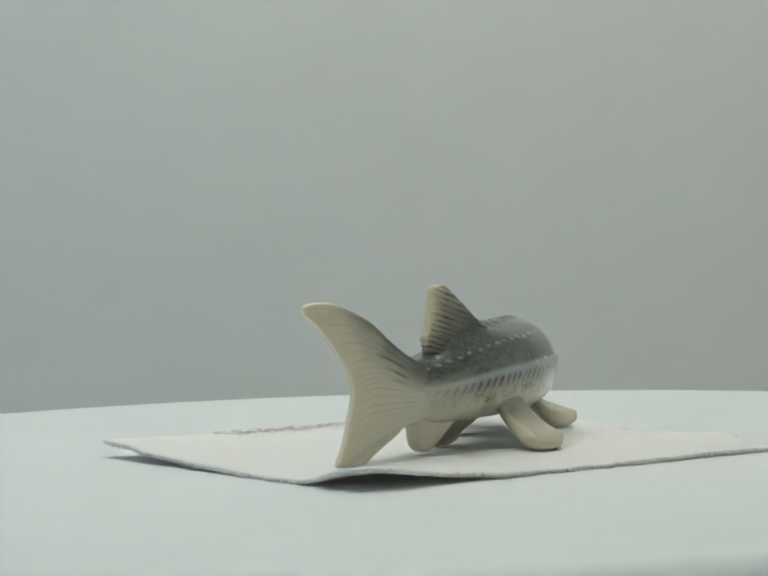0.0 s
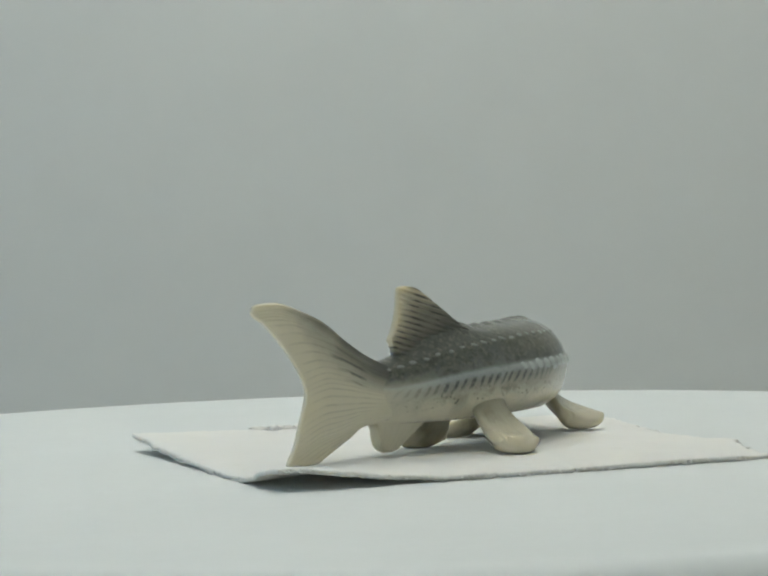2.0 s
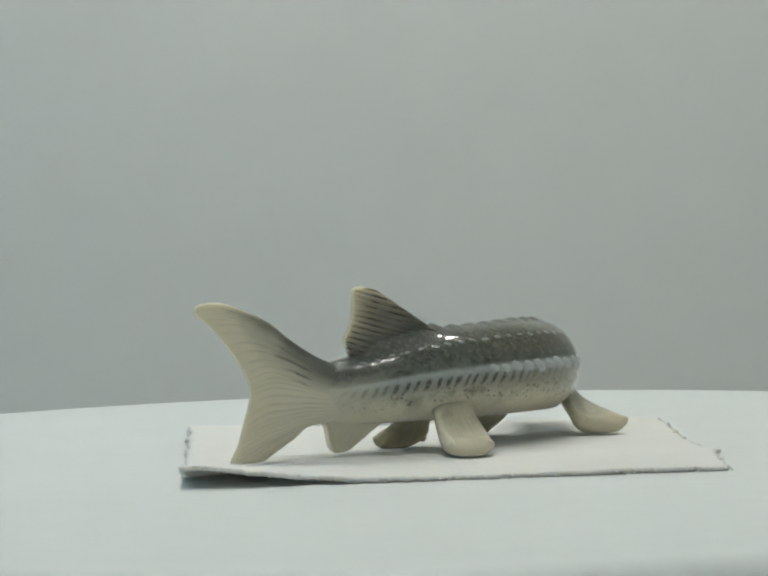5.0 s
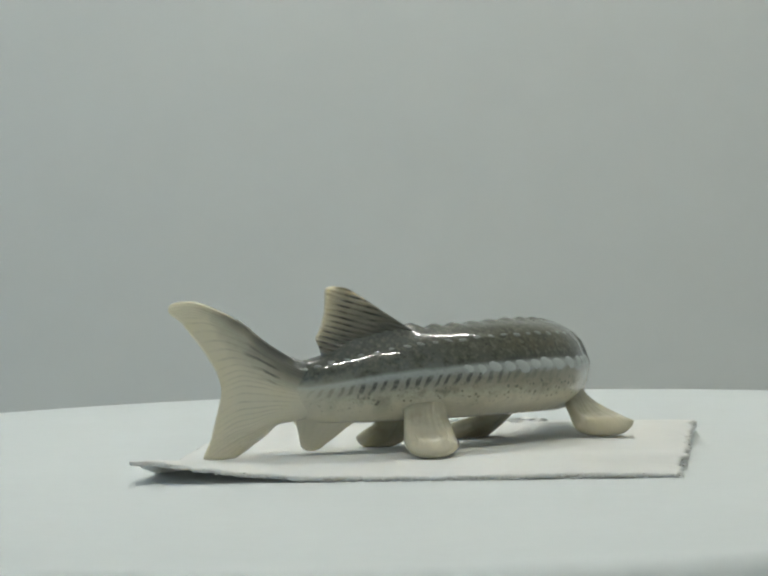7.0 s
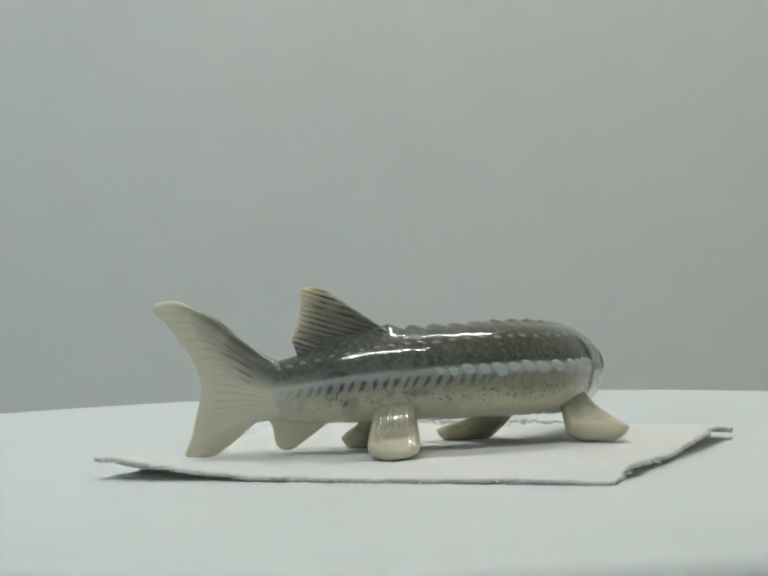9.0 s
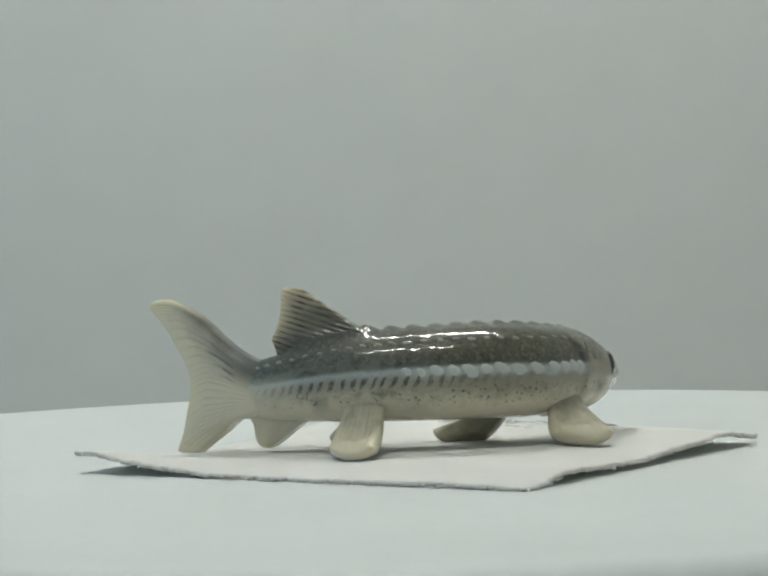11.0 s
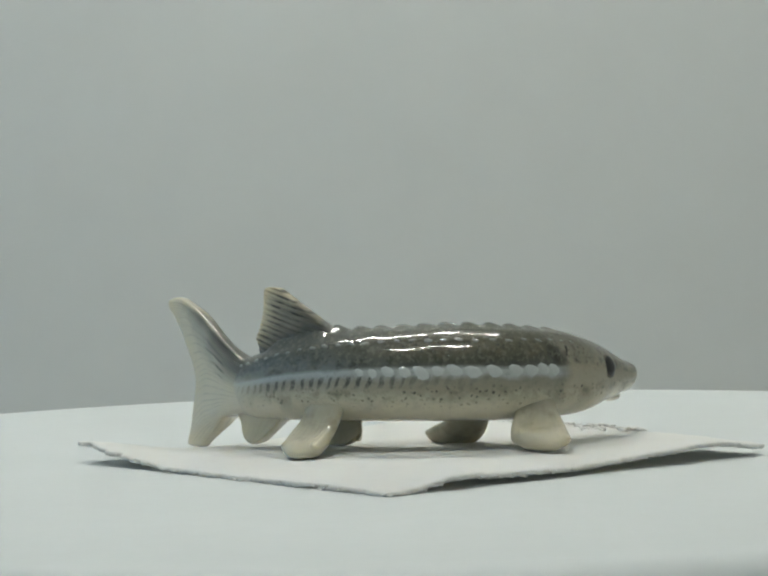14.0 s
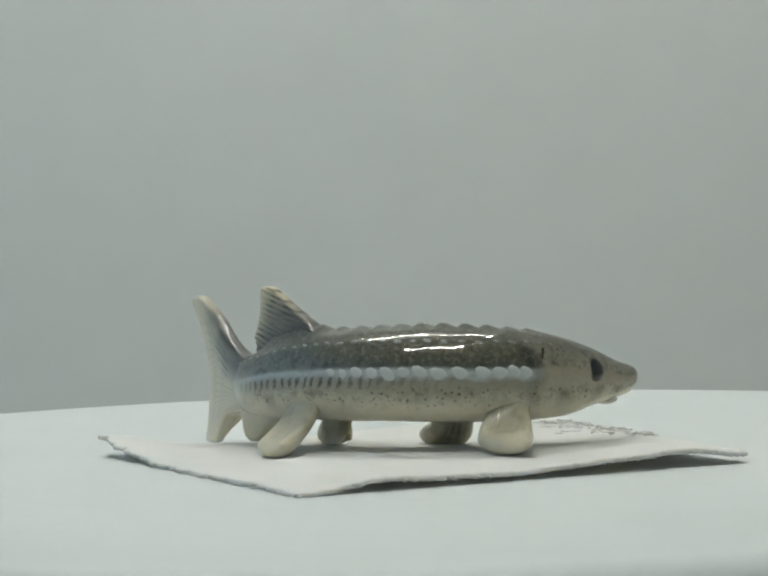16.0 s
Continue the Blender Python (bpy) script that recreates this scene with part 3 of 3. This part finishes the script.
def pebble(n=10, m=7):
    """A low oval plate with a keel, one unit long."""
    bm = bmesh.new()
    rings = []
    for i in range(m):
        a = math.pi / 2 * i / (m - 1)
        if i == m - 1:
            rings.append([bm.verts.new((0.12, 0, 0.32))])
            continue
        rings.append([bm.verts.new((0.5 * math.cos(a) * math.cos(t) + 0.12 * math.sin(a), 0.5 * math.cos(a) * math.sin(t) * (1 - 0.2 * math.cos(t)),
                                    0.30 * math.sin(a))) for t in (2 * math.pi * k / n for k in range(n))])
    for p, q in zip(rings, rings[1:]):
        for k in range(n):
            if len(q) == 1:
                bm.faces.new((p[k], p[(k + 1) % n], q[0]))
            else:
                bm.faces.new((p[k], p[(k + 1) % n], q[(k + 1) % n], q[k]))
    bm.faces.new(rings[0][::-1])
    return bm


def set_on_skin(ob, s, phi, length, width, height, sink=0.0, slant=0.0):
    p, q = skin(s, phi), skin(s + .001, phi)
    r = skin(s, phi + .02)
    ahead = (q - p).normalized()
    n = ahead.cross(r - p)
    mid = skin(s, math.pi / 2) * 0.5 + skin(s, -math.pi / 2) * 0.5
    n = n if n.dot(p - mid) > 0 else -n
    n.normalize()
    across = n.cross(ahead)
    m = Matrix((ahead, across, n)).transposed().to_4x4()
    ob.matrix_basis = Matrix.Translation(to_fish(p - n * sink)) @ m @ Matrix.Rotation(slant, 4, "Z") @ Matrix.Diagonal((length * S, width * S, height * S, 1))


def scutes(fish):
    first = {}
    rng = random.Random(3)

    def plate(material, s, phi, *size, **kw):
        if material.name in first:
            ob = part("scute", first[material.name], material, fish)
        else:
            ob = part("scute", pebble(), material, fish)
            first[material.name] = ob.data
        set_on_skin(ob, s, phi, *size, **kw)

    for sd in (1, -1):
        # the side row: low and merging towards the tail, then separate white domes
        s = .066
        while s < .1795:
            f = min(1.0, max(0.0, (s - .095) / .03))
            step = .0036 + .0022 * f - .0014 * max(0.0, min(1.0, (s - .158) / .02))
            wide = rng.uniform(0.82, 1.12)
            plate(WHITE_SCUTE if s > .108 else GREY_SCUTE, s, sd * math.pi * (0.478 + 0.008 * (1 - f) + rng.uniform(-.007, .007)), step * (1.3 + .08 * f) * wide,
                  .0030 + .0026 * f * rng.uniform(.75, 1.15), .0026 + .0020 * f, sink=.0003, slant=sd * -0.25 * rng.uniform(-.4, 1.3))
            s += step * rng.uniform(.92, 1.08)
        # the small pale plates high on the back
        s = .046
        while s < .190:
            step = .0050 + .001 * rng.random()
            plate(GREY_SCUTE, s, sd * math.pi * (0.245 + rng.uniform(-.008, .008)), .0034 * rng.uniform(.7, 1.25), .0020 * rng.uniform(.7, 1.2), .0019, sink=.0002, slant=sd * rng.uniform(-.5, .1))
            s += step


def eyes(fish):
    for sd in (1, -1):
        for name, material, size, lift in (("eye_rim", EYE_RIM, (.0092, .0100, .0030), 0), ("eye", EYE_BLACK, (.0078, .0088, .0058), 0)):
            ob = part(name, pebble(20, 9), material, fish, "glossy black painted eye" if name == "eye" else "")
            set_on_skin(ob, .2080, sd * math.pi * 0.43, *size, sink=.0003)


def gill_slits(fish):
    for sd in (1, -1):
        ob = part("gill_slit", pebble(16, 7), EYE_BLACK, fish, "short dark gill opening")
        set_on_skin(ob, .1835, sd * math.pi * 0.365, .0030, .0088, .0030, sink=.0002, slant=sd * -0.45)


def mouth(fish):
    ob = part("mouth", pebble(18, 8), PALE_FIN, fish, "small cream lip under the snout")
    set_on_skin(ob, .2215, math.pi, .0100, .0085, .0065, sink=.0004)


def sturgeon():
    fish = new("sturgeon_figurine")
    fish_body(fish)
    median_fin("caudal_fin",
               [(.060, .0400), (.0515, .0412), (.0440, .0448), (.0355, .0508), (.0270, .0580), (.0150, .0640), (.0080, .0660), (.0010, .0656), (-.0012, .0645)],
               [(.058, .0195), (.0490, .0176), (.0414, .0163), (.0368, .0122), (.0327, .0092), (.0275, .0056), (.0240, .0032)],
               [(.060, .0400), (.0592, .0295), (.058, .0195)],
               [(-.0012, .0645), (-.0018, .0622), (-.0004, .0602), (.0035, .0572), (.0110, .0478), (.0168, .0385), (.0190, .0320), (.0188, .0270), (.0160, .0170),
                (.0140, .0100), (.0112, .0042), (.0115, .0028), (.0180, .0026), (.0240, .0032)],
               .0098, .0019, 26, CAUDAL, fish, "cream tail fin with fine engraved rays", nk=170, nc=36, rim=0.07, relief=0.00006, round_root=0.42, power=1.4, lead_rim=0.045, slim=0.65)
    median_fin("dorsal_fin",
               [(.1010, .0495), (.0955, .0526), (.0900, .0562), (.0800, .0631), (.0712, .0690), (.0670, .0702)],
               [(.0600, .0430), (.0588, .0455), (.0580, .0475)],
               [(.1010, .0495), (.0800, .0440), (.0600, .0405)],
               [(.0670, .0702), (.0635, .0704), (.0614, .0692), (.0610, .0640), (.0604, .0590), (.0585, .0530), (.0570, .0500), (.0580, .0475)],
               .0070, .0019, 13, DORSAL, fish, "brown-grey dorsal fin with a cream rear edge", nk=104, nc=44, relief=0.00030, tilt=0.30, power=2.0, lead_rim=0.07, lead=0.0004)
    median_fin("anal_fin",
               [(.0775, .0185), (.0705, .0155), (.0640, .0108), (.0575, .0062)],
               [(.0455, .0192), (.0482, .0158), (.0492, .0120)],
               [(.0775, .0185), (.0610, .0192), (.0455, .0192)],
               [(.0575, .0062), (.0550, .0053), (.0520, .0056), (.0500, .0075), (.0492, .0120)],
               .0042, .0034, 8, PALE_FIN, fish, "short cream fin", relief=0.00005)
    def flank(at, share, out):
        return tuple(skin(at, math.pi * share, out))
    paired_fin("pelvic_fin", flank(.0850, .53, -.0066), flank(.1075, .53, -.0066), (.0500, -.0535, .0045), (.0625, -.0415, .0048), 64, .0038, SIDE_FIN, fish, "beige fin with a cream foot")
    paired_fin("pelvic_fin", (.0130, -.0360, .0190), (.0240, -.0170, .0180), (.0045, -.0360, .0042), (.0200, -.0220, .0040), 30, .0028, SIDE_FIN, fish, "beige fin with a cream foot")
    paired_fin("pectoral_fin", flank(.1620, .53, -.0070), flank(.1845, .53, -.0070), (.0625, .0368, .0058), (.0750, .0572, .0062), 58, .0040, SIDE_FIN, fish, "beige fin with a cream foot")
    paired_fin("pectoral_fin", (.0300, .0120, .0185), (.0320, .0360, .0190), (.0110, .0070, .0045), (.0200, .0265, .0042), 30, .0030, SIDE_FIN, fish, "beige fin with a cream foot")
    scutes(fish)
    eyes(fish)
    gill_slits(fish)
    mouth(fish)
    return tagged(fish, "glossy porcelain sturgeon figurine, grey back, white side plates, cream fins", "figurine")


fish = sturgeon()


# ---- movement ----
def motions():
    for ob, base in ((table, (0, 0, -DZ)), (sheet, CARD_BASE), (fish, FISH_BASE)):
        rows = []
        for t, deg in TURN:
            m = pose(0, 0, 0, 0, 0, -deg)
            rows.append((t, Matrix.Translation(m @ ((Vector(base) + Vector((0, 0, DZ))) * S)) @ m))
        walk(ob, rows)


motions()
